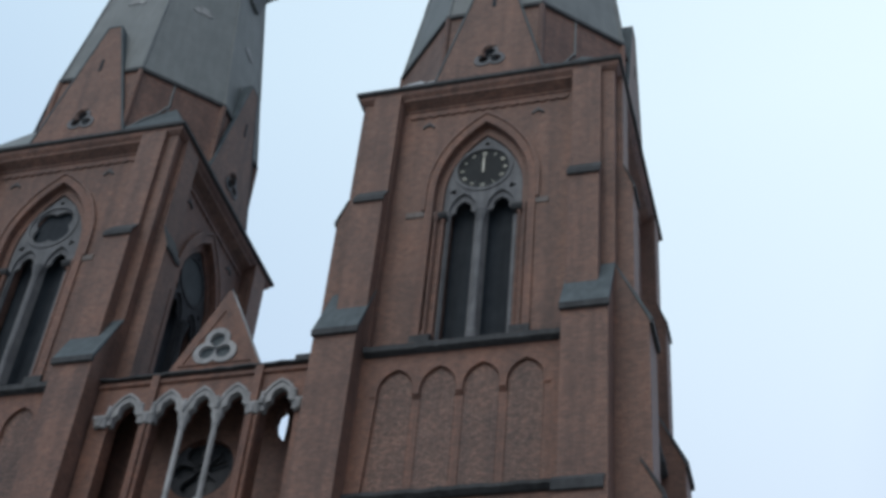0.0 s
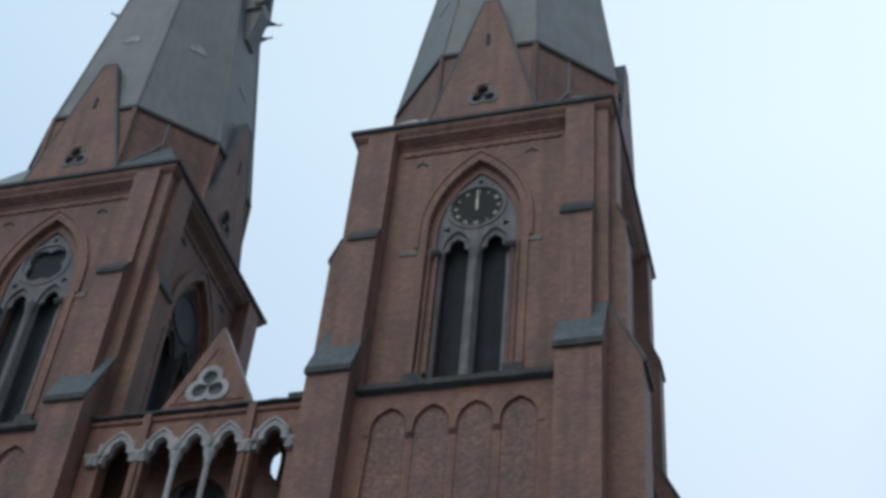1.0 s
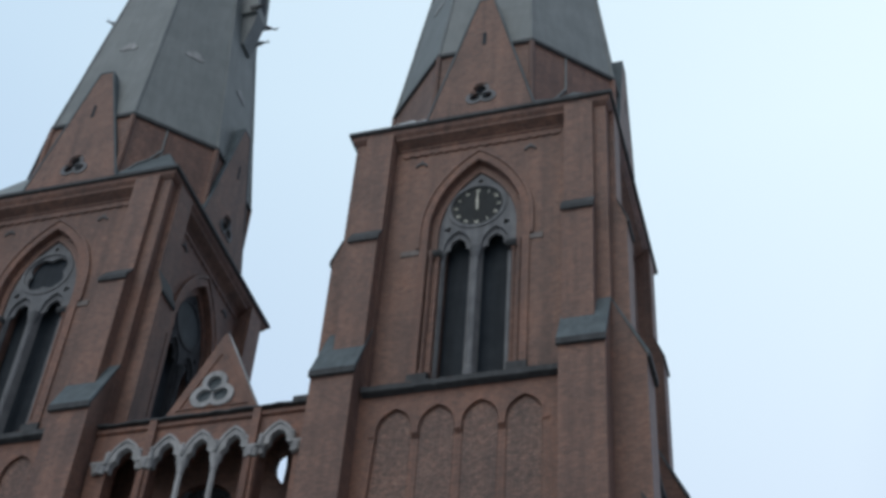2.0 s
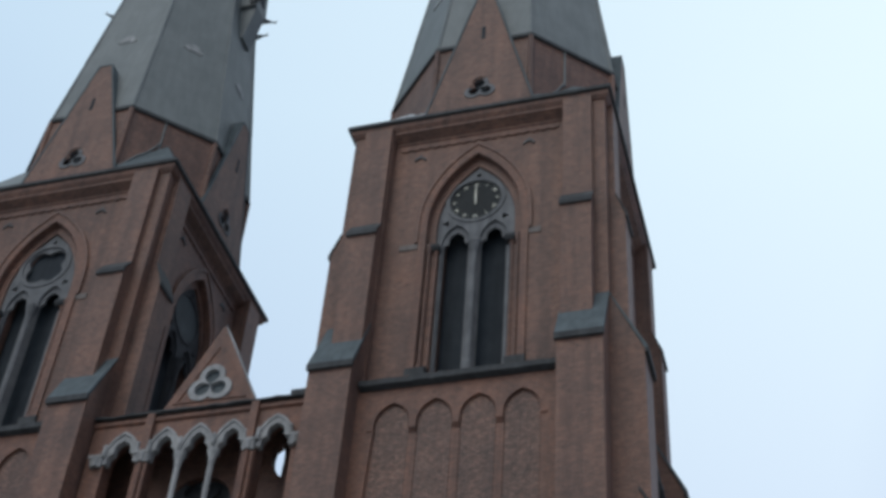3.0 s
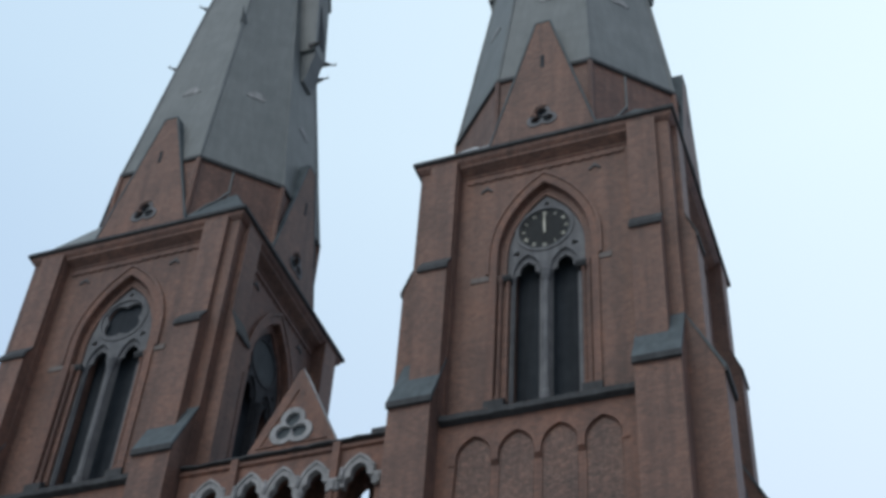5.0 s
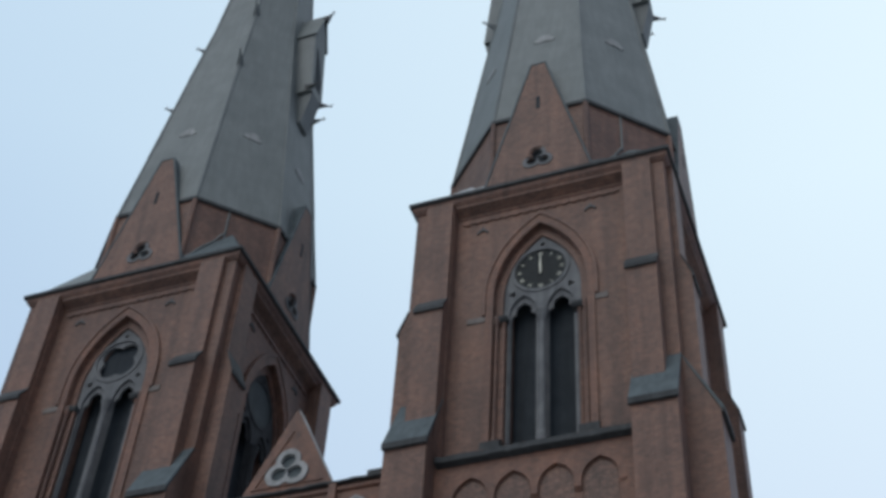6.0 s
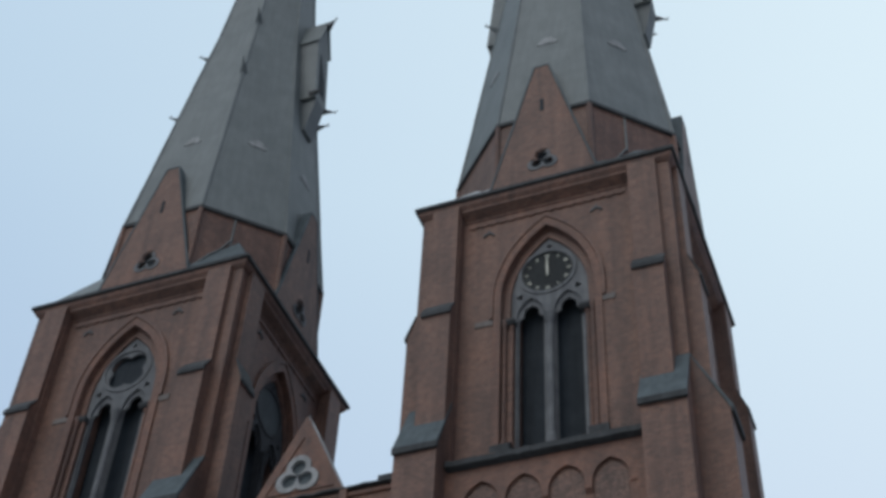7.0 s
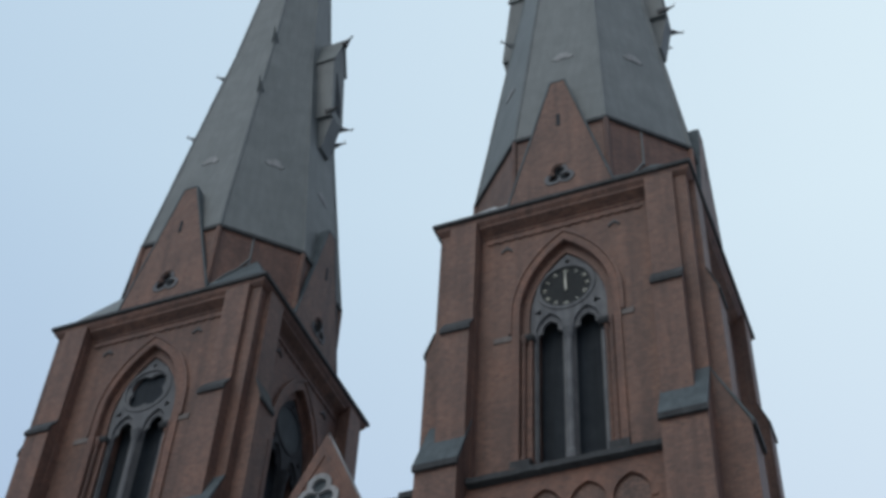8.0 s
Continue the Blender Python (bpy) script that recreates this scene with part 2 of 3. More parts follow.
def foil(cx, cz, lobes, off, r, first=90.0, n=60):
    """The outline of overlapping round lobes set round a centre."""
    out = []
    for k in range(n):
        t = 2 * math.pi * (k + 0.5) / n
        best = 0.0
        for j in range(lobes):
            a = radians(first + 360 * j / lobes) - t
            s = off * math.sin(a)
            if abs(s) < r:
                best = max(best, off * math.cos(a) + math.sqrt(r * r - s * s))
        out.append((cx + best * math.cos(t), cz + best * math.sin(t)))
    return out


def octagon(apothem):
    """Corners of an octagon with a face to each of the four sides."""
    r = apothem / math.cos(math.pi / 8)
    return [(r * math.cos(math.pi / 8 + k * math.pi / 4), r * math.sin(math.pi / 8 + k * math.pi / 4)) for k in range(8)]


# ---- the ground ----
bm = bmesh.new()
bmesh.ops.create_grid(bm, x_segments=24, y_segments=24, size=2500)
ground = part("ground", bm, PAVING, None)
tagged(ground, "unseen ground, kept pale to bounce light up the walls", "ground", kind="structure")

# ---- a tower: its axis stands at the origin of its own frame, the west front towards -y ----
SPACING = 23.0     # between the two tower axes
AXIS_Y = 6.725     # from the cornice's front to the axis
SIDES = (0, 90, 180, 270)


def tower_masonry(tower):
    W = 5.90        # belfry wall, from the axis
    L = 6.45        # wall of the stage below
    # belfry wall with its window opening
    bm = bmesh.new()
    plate(bm, [(-4.4, 38.0), (4.4, 38.0), (4.4, 53.9), (-4.4, 53.9)], [pointed(0, 2.25, 38.3, 47.4, 51.75)], -W, -W + 0.28)
    wall = bm
    order = bmesh.new()
    plate(order, [(-4.4, 38.0), (4.4, 38.0), (4.4, 53.9), (-4.4, 53.9)], [pointed(0, 1.9, 38.3, 47.4, 51.2)], -W + 0.282, -W + 0.56)
    inner = bmesh.new()
    plate(inner, [(-4.4, 38.0), (4.4, 38.0), (4.4, 53.9), (-4.4, 53.9)], [pointed(0, 1.62, 38.3, 47.4, 51.0)], -W + 0.562, -W + 1.2)
    bm = bmesh.new()
    box(bm, -4.4, 4.4, -L, -L + 1.0, 0, 38.0)
    low = bm
    # corbelled frieze of four pointed arches
    bm = bmesh.new()
    outline = [(-4.38, 37.4), (-4.38, 30.6), (-3.72, 30.6)]
    for c in (-2.75, -0.92, 0.92, 2.75):
        arch = pointed(c, 0.78, 35.2, 35.45, 36.5)
        outline += [(c - 0.78, 35.2)] + arch[:1:-1] + [(c + 0.78, 35.2)]
    outline += [(3.72, 30.6), (4.38, 30.6), (4.38, 37.4)]
    clean = [p for k, p in enumerate(outline) if math.dist(p, outline[k - 1]) > 0.004]
    plate(bm, clean, [], -L - 0.17, -L + 0.01)
    frieze = bm
    corbel = bmesh.new()
    prism(corbel, [(-L - 0.22, 35.28), (-L - 0.22, 35.14), (-L - 0.06, 34.95), (-L + 0.01, 34.95), (-L + 0.01, 35.28)], -0.15, 0.15)
    lesene = bmesh.new()
    box(lesene, -0.17, 0.17, -L - 0.05, -L + 0.01, 30.6, 34.95)
    panel = bmesh.new()
    plate(panel, pointed(0, 0.72, 30.6, 35.45, 36.4), [], -L - 0.02, -L + 0.01)
    sill = bmesh.new()
    ragged(sill, [(-L - 0.5, 37.32), (-L - 0.5, 37.6), (-W - 0.08, 37.98), (-W + 0.02, 37.99), (-W + 0.02, 37.9), (-L + 0.01, 37.9), (-L + 0.01, 37.2), (-L - 0.25, 37.22)], -4.28, 4.28)
    string = bmesh.new()
    ragged(string, [(-L - 0.36, 30.3), (-L - 0.36, 30.47), (-L + 0.02, 30.66), (-L + 0.02, 30.15), (-L - 0.15, 30.15)], -4.38, 4.38, 0.3, 0.03, 5)
    mould = bmesh.new()
    prism(mould, [(-W + 0.01, 53.15), (-W - 0.06, 53.2), (-W - 0.06, 53.3), (-W - 0.5, 53.62), (-W - 0.5, 53.9), (-W + 0.01, 53.9)], -4.28, 4.28)
    thread = bmesh.new()
    teeth = [(-4.0 + 0.25 * k, 52.76 - 0.1 * (k % 2)) for k in range(33)]
    plate(thread, teeth + [(4.0, 52.92), (-4.0, 52.92)], [], -W - 0.09, -W + 0.01)
    boss = bmesh.new()
    bow = [(math.cos(math.pi * k / 10), math.sin(math.pi * k / 10)) for k in range(11)]
    plate(boss, [(0.3 * x, 0.27 * z) for x, z in bow] + [(0.19 * x, 0.15 * z) for x, z in bow[::-1]], [], -W - 0.08, -W + 0.02)
    box(boss, -0.05, 0.05, -W - 0.06, -W + 0.02, 0.14, 0.42)
    impost = bmesh.new()
    box(impost, -0.45, 0.45, -W - 0.05, -W + 0.02, 45.87, 46.2)
    band = bmesh.new()
    plate(band, arch_band(0, 2.62, 2.27, 38.5, 47.4, 52.3, 51.77), [], -W - 0.09, -W + 0.02)
    hood = bmesh.new()
    plate(hood, arch_band(0, 2.8, 2.64, 46.2, 47.4, 52.56, 52.32), [], -W - 0.15, -W + 0.02)
    made = {}
    for side in SIDES:
        def put(name, mesh, mat, label="", parent=tower):
            key = name
            ob = part(name, made.get(key, mesh), mat, parent, label, side if parent is tower else 0)
            made[key] = ob.data
            return ob
        upper = put("belfry_wall", wall, BRICK)
        put("outer_jamb", order, BRICK)
        put("inner_jamb", inner, BRICK)
        put("lower_wall", low, BRICK)
        fr = put("arched_frieze", frieze, WARM_BRICK, "brick frieze of four corbelled pointed arches")
        for c in (-3.66, -1.835, 0, 1.835, 3.66):
            ob = part("corbel", made.get("corbel", corbel), WARM_BRICK, fr)
            made["corbel"] = ob.data
            ob.matrix_basis = pose(c, 0, 0)
            if abs(c) > 2:
                continue
            ob = part("lesene", made.get("lesene", lesene), WARM_BRICK, fr)
            made["lesene"] = ob.data
            ob.matrix_basis = pose(c, 0, 0)
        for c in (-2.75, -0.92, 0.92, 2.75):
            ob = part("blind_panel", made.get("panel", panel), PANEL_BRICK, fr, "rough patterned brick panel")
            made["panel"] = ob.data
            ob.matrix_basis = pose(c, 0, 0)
        put("sill_course", sill, SLATE, "dark sheet-metal sill course")
        put("string_course", string, SLATE, "dark sheet-metal string course")
        put("cornice_moulding", mould, BRICK)
        put("thread_moulding", thread, BRICK)
        put("arch_moulding", band, WARM_BRICK)
        put("hood_moulding", hood, BRICK)
        for c in (-3.1, 2.78):
            put("impost_stone", impost, IMPOST, "pale stone impost block", upper).matrix_basis = pose(c, 0, 0)
        for c, z in ((-2.95, 51.9), (2.55, 51.9)):
            ob = part("wall_anchor", made.get("anchor", boss), IRON, upper, "small curved iron wall anchor")
            made["anchor"] = ob.data
            ob.matrix_basis = pose(c, 0, z)


def tower_corners(tower, inner):
    # corner piers with their angle buttresses
    pier = bmesh.new()
    box(pier, 4.3, 6.35, -6.35, -4.3, 0, 53.9)
    meshes = {}
    for hand in (1, -1):
        b = bmesh.new()
        u0, u1, u2 = 4.36, 5.75, 6.3
        prism(b, [(-6.30, 53.88), (-6.64, 53.88), (-6.64, 47.65), (-7.06, 46.4), (-7.06, 37.9), (-6.30, 37.9)], hand * u0, hand * u1)
        prism(b, [(-6.28, 41.15), (-6.36, 41.15), (-7.74, 38.0), (-7.74, 29.9), (-6.28, 29.9)], hand * (u0 + 0.02), hand * u2)
        prism(b, [(-6.28, 31.2), (-7.3, 31.2), (-8.05, 29.7), (-8.05, 0), (-6.28, 0)], hand * (u0 - 0.03), hand * (u2 + 0.04))
        short = bmesh.new()
        prism(short, [(-6.30, 53.88), (-6.64, 53.88), (-6.64, 47.65), (-7.06, 46.4), (-7.06, 37.45), (-6.30, 37.45)], hand * u0, hand * u1)
        # sheet-metal weatherings: a thin slope with a deeper drip edge
        c = bmesh.new()
        prism(c, [(-6.30, 41.27), (-6.30, 41.39), (-7.88, 38.12), (-7.88, 38.0), (-7.76, 38.0)], hand * (u0 - 0.05), hand * (u2 + 0.05))
        drip = bmesh.new()
        prism(drip, [(-7.90, 38.1), (-7.90, 37.8), (-7.745, 37.8), (-7.745, 38.0), (-7.87, 37.995)], hand * (u0 - 0.06), hand * (u2 + 0.06))
        d = bmesh.new()
        prism(d, [(-6.63, 47.68), (-6.65, 47.76), (-7.16, 46.42), (-7.16, 46.2), (-7.07, 46.2), (-7.07, 46.42)], hand * (u0 - 0.06), hand * (u1 + 0.06))
        # on the west front the lower ledge is shallow, and the north pier has it further down
        foot = 29.8 if hand == 1 else 27.6
        wb = bmesh.new()
        prism(wb, [(-6.30, 53.88), (-6.64, 53.88), (-6.64, 47.1), (-7.06, 46.4), (-7.06, 37.9), (-6.30, 37.9)], hand * u0, hand * u1)
        prism(wb, [(-6.28, 41.15), (-6.36, 41.15), (-7.74, 38.0), (-7.74, foot - 0.2), (-6.28, foot - 0.2)], hand * (u0 + 0.02), hand * u2)
        prism(wb, [(-6.28, foot), (-7.74, foot), (-8.02, foot - 0.5), (-8.02, 0), (-6.28, 0)], hand * (u0 - 0.03), hand * (u2 + 0.04))
        wd = bmesh.new()
        prism(wd, [(-6.63, 47.13), (-6.65, 47.22), (-7.18, 46.42), (-7.18, 46.18), (-7.07, 46.18), (-7.07, 46.42)], hand * (u0 - 0.06), hand * (u1 + 0.06))
        e = bmesh.new()
        prism(e, [(-7.28, 31.22), (-7.3, 31.38), (-8.2, 29.8), (-8.2, 29.5), (-8.06, 29.5), (-8.06, 29.72)], hand * (u0 - 0.1), hand * (u2 + 0.1))
        we = bmesh.new()
        prism(we, [(-7.73, foot + 0.02), (-7.73, foot + 0.1), (-8.16, foot - 0.3), (-8.16, foot - 0.72), (-8.03, foot - 0.72), (-8.03, foot - 0.45)], hand * (u0 - 0.1), hand * (u2 - 0.1))
        meshes[hand] = [b, c, d, e, drip, short, wb, wd, we]
    made = {}
    for side in SIDES:
        ob = part("corner_pier", made.get("p", pier), BRICK, tower, "", side)
        made["p"] = ob.data
        for hand in (1, -1):
            # towards the gallery only the upper half of the buttress stands
            form = 5 if side == inner else 6 if side == 0 else 0
            bs = part("buttress", made.get((hand, form), meshes[hand][form]), BRICK, tower, "", side)
            made[(hand, form)] = bs.data
            for k, name, label in ((1, "buttress_cap", "sloping green-grey copper cap"), (2, "buttress_ledge", "dark copper weathering"), (3, "buttress_ledge", "dark copper weathering"), (4, "drip_edge", "dark metal drip edge")):
                if side == inner and k != 2:
                    continue
                if side == 0 and k in (2, 3):
                    k += 5
                ob = part(name, made.get((hand, k), meshes[hand][k]), PATINA if k == 1 else SLATE, bs, label)
                made[(hand, k)] = ob.data


def tower_windows(tower):
    W = 5.90
    T = W - 0.40    # front of the stone tracery
    tr = bmesh.new()
    lights = [pointed(s * 0.91 - 0.04, 0.66, 38.6, 46.4, 47.5) for s in (-1, 1)]
    eyes = [foil(s * 1.42 - 0.05, 47.66, 3, 0.09, 0.09, 90 + s * 25, 24) for s in (-1, 1)]
    head = pointed(0, 1.89, 46.0, 47.4, 51.18)
    plate(tr, [(-1.68, 46.0), (-1.68, 38.34), (1.68, 38.34), (1.68, 46.0)] + head[1:] + head[:1], lights + eyes + [ring(-0.1, 49.0, 1.3, 40), foil(0, 50.66, 3, 0.05, 0.09, 90, 20)], -T, -T + 0.14)
    # the lights' cusped heads stand a hand deeper than the arches over them
    deep = bmesh.new()
    plate(deep, pointed(0, 0.71, 38.5, 46.4, 47.58), [cusped(0, 0.6, 38.6, 46.05, 47.12)], -T + 0.142, -T + 0.26)
    mull = bmesh.new()
    lathe(mull, [(0.28, 38.3), (0.28, 38.95), (0.17, 39.1), (0.17, 45.5), (0.2, 45.55), (0.27, 45.95), (0.31, 46.05), (0.31, 46.2)], 0, -T - 0.06, 14)
    rim = bmesh.new()
    plate(rim, ring(-0.1, 49.0, 1.46, 40), [ring(-0.1, 49.0, 1.285, 40)], -T - 0.06, -T + 0.02)
    shut = bmesh.new()
    box(shut, -1.6, 1.6, -T + 0.85, -T + 0.92, 38.34, 50.7)
    # on the other three sides the ring holds a plain weathered disc
    disc = bmesh.new()
    plate(disc, ring(-0.1, 49.0, 1.285, 40), [], -T + 0.02, -T + 0.1)
    side_tr, side_mull, side_deep, side_rim = tr.copy(), mull.copy(), deep.copy(), rim.copy()
    shaft = bmesh.new()
    lathe(shaft, [(0.14, 38.8), (0.14, 39.05), (0.09, 39.12), (0.09, 45.55), (0.11, 45.6), (0.17, 45.95), (0.17, 46.1)], 0, 0, 10)
    sl = bmesh.new()
    prism(sl, [(-W - 0.12, 37.95), (-W - 0.12, 38.2), (-T - 0.02, 38.5), (-T - 0.02, 37.95)], -1.8, 1.8)
    jcap = bmesh.new()
    prism(jcap, [(-W + 0.1, 45.8), (-W + 0.0, 45.95), (-W + 0.0, 46.08), (-W + 0.5, 46.08), (-W + 0.5, 45.8)], -0.48, 0.48)
    lug = bmesh.new()
    prism(lug, [(-W - 0.16, 37.95), (-W - 0.16, 38.72), (-W + 0.2, 38.98), (-W + 0.2, 37.95)], -0.45, 0.45)
    made = {}
    for side in SIDES:
        if side:
            # the front's tracery again, its stone coloured darker to imitate shade
            win = part("belfry_window", made.get("side_tr", side_tr), DARKSTONE, tower, "twin-light belfry window with a round disc, shade put into its stone colour", side)
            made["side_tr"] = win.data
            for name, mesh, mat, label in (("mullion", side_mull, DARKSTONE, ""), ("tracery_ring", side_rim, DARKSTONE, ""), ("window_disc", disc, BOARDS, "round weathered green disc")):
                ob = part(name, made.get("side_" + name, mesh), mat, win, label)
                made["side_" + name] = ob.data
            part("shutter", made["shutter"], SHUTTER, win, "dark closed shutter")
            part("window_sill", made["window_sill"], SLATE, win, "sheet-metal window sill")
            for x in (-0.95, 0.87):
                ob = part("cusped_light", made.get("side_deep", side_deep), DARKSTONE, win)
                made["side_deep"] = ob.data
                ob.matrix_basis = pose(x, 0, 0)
            continue
        win = part("belfry_window", made.get("t", tr), GREYSTONE, tower, "tall twin-light belfry window with grey stone tracery", side)
        made["t"] = win.data
        for name, mesh, mat, label in (("mullion", mull, GREYSTONE, "round stone mullion with a capital"), ("tracery_ring", rim, GREYSTONE, ""), ("shutter", shut, SHUTTER, "dark closed shutter"), ("window_sill", sl, SLATE, "sheet-metal window sill")):
            ob = part(name, made.get(name, mesh), mat, win, label)
            made[name] = ob.data
        for x in (-0.95, 0.87):
            ob = part("cusped_light", made.get("deep", deep), GREYSTONE, win, "cusped stone frame of one light")
            made["deep"] = ob.data
            ob.matrix_basis = pose(x, 0, 0)
        for x in (-2.1, 1.95):
            ob = part("jamb_capital", made.get("cap", jcap), SLATE, win, "dark stone jamb capitals")
            made["cap"] = ob.data
            ob.matrix_basis = pose(x, 0, 0)
        for x in (-2.2, 2.2):
            ob = part("sill_block", made.get("lug", lug), SLATE, win, "raised metal-covered sill end")
            made["lug"] = ob.data
            ob.matrix_basis = pose(x, 0, 0)
        for x, y in ((2.12, -W + 0.14), (-2.12, -W + 0.14), (1.82, -W + 0.3), (-1.82, -W + 0.3)):
            ob = part("colonette", made.get("c", shaft), BRICK, win, "slender brick jamb shaft")
            made["c"] = ob.data
            ob.matrix_basis = pose(x, y, 0)


def tower_top(tower, lucarne_sides, rise):
    def square_rings(bm, levels):
        rings = [[bm.verts.new((sx * r, sy * r, z)) for sx, sy in ((-1, -1), (1, -1), (1, 1), (-1, 1))] for r, z in levels]
        bm.faces.new(rings[0])
        bm.faces.new(rings[-1][::-1])
        for a, b in zip(rings, rings[1:]):
            for k in range(4):
                bm.faces.new((a[k - 1], a[k], b[k], b[k - 1]))
        return bm
    cm = square_rings(bmesh.new(), ((6.36, 53.72), (6.42, 53.76), (6.56, 53.95), (6.6, 54.16), (6.2, 54.17)))
    part("cornice_brickwork", cm, BRICK, tower, "stepped brick cornice")
    cor = square_rings(bmesh.new(), ((6.5, 54.172), (6.74, 54.2), (6.74, 54.4), (5.6, 54.62)))
    part("cornice_cover", cor, SLATE, tower, "dark sheet-metal cornice cover")
    # octagonal brick drum below the spire
    drum = bmesh.new()
    prism(drum, octagon(6.12), 54.3, 60.0, "z")
    part("spire_drum", drum, BRICK, tower, "eight-sided brick drum")
    for k in range(8):
        x, y = octagon(6.12)[k]
        strip = bmesh.new()
        rod(strip, (x, y, 54.4), (x, y, 59.96), 0.16, 8)
        part("corner_strip", strip, BRICK, tower)
    for x, y, z in ((4.02, -4.68, 57.2), (-4.02, 4.68, 57.2)):
        pipe = bmesh.new()
        rod(pipe, (x, y, z), (x, y, 59.97), 0.055, 8)
        part("rain_pipe", pipe, COPPER, tower, "grey metal rain pipe")
    cop = bmesh.new()
    prism(cop, octagon(6.26), 59.95, 60.18, "z")
    part("drum_coping", cop, SLATE, tower, "dark metal coping")
    # copper spire
    sp = bmesh.new()
    base, n = 60.15, 20
    stages = ((60.15, 6.15), (66, 5.44), (75, 4.37), (82, 3.5), (94, 2.4), (116.8, 0.06))

    def girth(z):
        return float(np.interp(z, [p[0] for p in stages], [p[1] for p in stages]))

    levels = [base + (116.8 - base) * k / n for k in range(n + 1)]
    rows = [[sp.verts.new((x, y, z)) for x, y in octagon(girth(z))] for z in levels]
    sp.faces.new(rows[0])
    sp.faces.new(rows[-1][::-1])
    for a, b in zip(rows, rows[1:]):
        for k in range(8):
            sp.faces.new((a[k - 1], a[k], b[k], b[k - 1]))
    spire = part("spire", sp, COPPER, tower, "tall eight-sided spire clad in weathered copper")
    # standing seams and edge rolls
    for k in range(8):
        roll = bmesh.new()
        for (z0, r0), (z1, r1) in zip(stages, stages[1:]):
            rod(roll, (*octagon(r0)[k], z0), (*octagon(r1)[k], z1), 0.09, 6, 0.07)
        part("edge_roll", roll, COPPER, spire)
    tip = bmesh.new()
    rod(tip, (0, 0, 116.6), (0, 0, 119.5), 0.07, 8, 0.03)
    rod(tip, (-0.5, 0, 118.7), (0.5, 0, 118.7), 0.04, 8)
    part("spire_cross", tip, GILT, spire, "small metal cross")
    # steep brick gables with a foiled opening, and the metal-roofed ridge behind each
    gab = bmesh.new()
    tri = [(-2.82, 54.35), (2.82, 54.35), (0.36, 64.05), (-0.36, 64.05)]
    hole = foil(0, 56.15, 3, 0.42, 0.36)
    plate(gab, tri, [hole], -6.36, -6.0)
    eye = bmesh.new()
    plate(eye, foil(0, 56.15, 3, 0.42, 0.44), [foil(0, 56.15, 3, 0.36, 0.27)], -6.41, -6.3)
    back = bmesh.new()
    plate(back, ring(0, 56.15, 0.95, 20), [], -6.125, -6.10)
    slit = bmesh.new()
    box(slit, -0.1, 0.1, -6.38, -6.34, 60.2, 61.2)
    roof = bmesh.new()
    prism(roof, [(-1.5, 59.4), (1.5, 59.4), (0.34, 64.0), (-0.34, 64.0)], -5.98, -4.4, "y")
    edge = bmesh.new()
    for s in (1, -1):
        prism(edge, [(s * 2.83, 54.45), (s * 2.93, 54.45), (s * 0.46, 64.17), (s * 0.004, 64.17), (s * 0.004, 64.07), (s * 0.37, 64.07)], -6.38, -5.75, "y")
    # hipped sheet-metal roof on each corner of the square below
    cr = bmesh.new()
    t = math.tan(math.pi / 8)
    pts = [(6.45, -6.45, 54.44), (6.12 * t, -6.4, 54.44), (6.4, -6.12 * t, 54.44), (6.12 * t + 0.02, -6.1, 55.3), (6.1, -6.12 * t - 0.02, 55.3), (4.34, -4.34, 57.5 + 0.8 * rise), (3.56, -5.1, 56.3 + 0.8 * rise), (5.1, -3.56, 56.3 + 0.8 * rise)]
    v = [cr.verts.new(p) for p in pts]
    for f in ((0, 1, 3), (0, 4, 2), (0, 3, 6), (0, 6, 5), (0, 5, 7), (0, 7, 4), (0, 2, 1)):
        cr.faces.new([v[k] for k in f])
    flash = bmesh.new()
    way = [(2.66, -6.2, 54.95), (3.3, -5.5, 55.75 + 0.8 * rise), (3.66, -5.12, 56.35 + 0.8 * rise), (4.0, -4.76, 57.3 + 0.8 * rise)]
    for p, q in zip(way, way[1:]):
        rod(flash, p, q, 0.06, 8)
    # small pointed lucarnes on the spire
    luc = bmesh.new()
    prism(luc, [(-0.85, 75.6), (0.85, 75.6), (0.85, 82.2), (0, 85.2), (-0.85, 82.2)], -4.9, -3.3, "y")
    prism(luc, [(-4.9, 75.62), (-4.36, 72.6), (-3.4, 72.6), (-3.4, 75.62)], -0.6, 0.6)
    lid = bmesh.new()
    prism(lid, [(-1.0, 82.0), (0, 85.45), (1.0, 82.0), (0.86, 82.0), (0, 85.2), (-0.86, 82.0)], -5.05, -3.2, "y")
    gap = bmesh.new()
    plate(gap, pointed(0, 0.42, 76.6, 80.6, 81.9), [], -4.93, -4.88)
    for form in (luc, gap):
        # the front leans out towards its foot
        for p in form.verts:
            if p.co.y < -4:
                p.co.y -= 0.5 * min(1.0, max(0.0, (82.2 - p.co.z) / 6.6))
    pale = bmesh.new()
    plate(pale, [(-0.62, -0.2), (-0.3, -0.34), (0.1, -0.25), (0.4, -0.4), (0.66, -0.2), (0.45, 0.05), (0.28, 0.36), (-0.1, 0.42), (-0.42, 0.15)], [], -0.05, 0.1)
    crock = bmesh.new()
    rod(crock, (0, 0.1, -0.35), (0, -0.55, 0.0), 0.3, 6, 0.09)
    rod(crock, (0, -0.5, -0.02), (0, -0.92, 0.12), 0.08, 6, 0.03)
    rod(crock, (0, -0.75, 0.05), (0, -0.8, 0.38), 0.05, 5, 0.02)
    hook, cr_pale = crock.copy(), cr.copy()
    made = {}
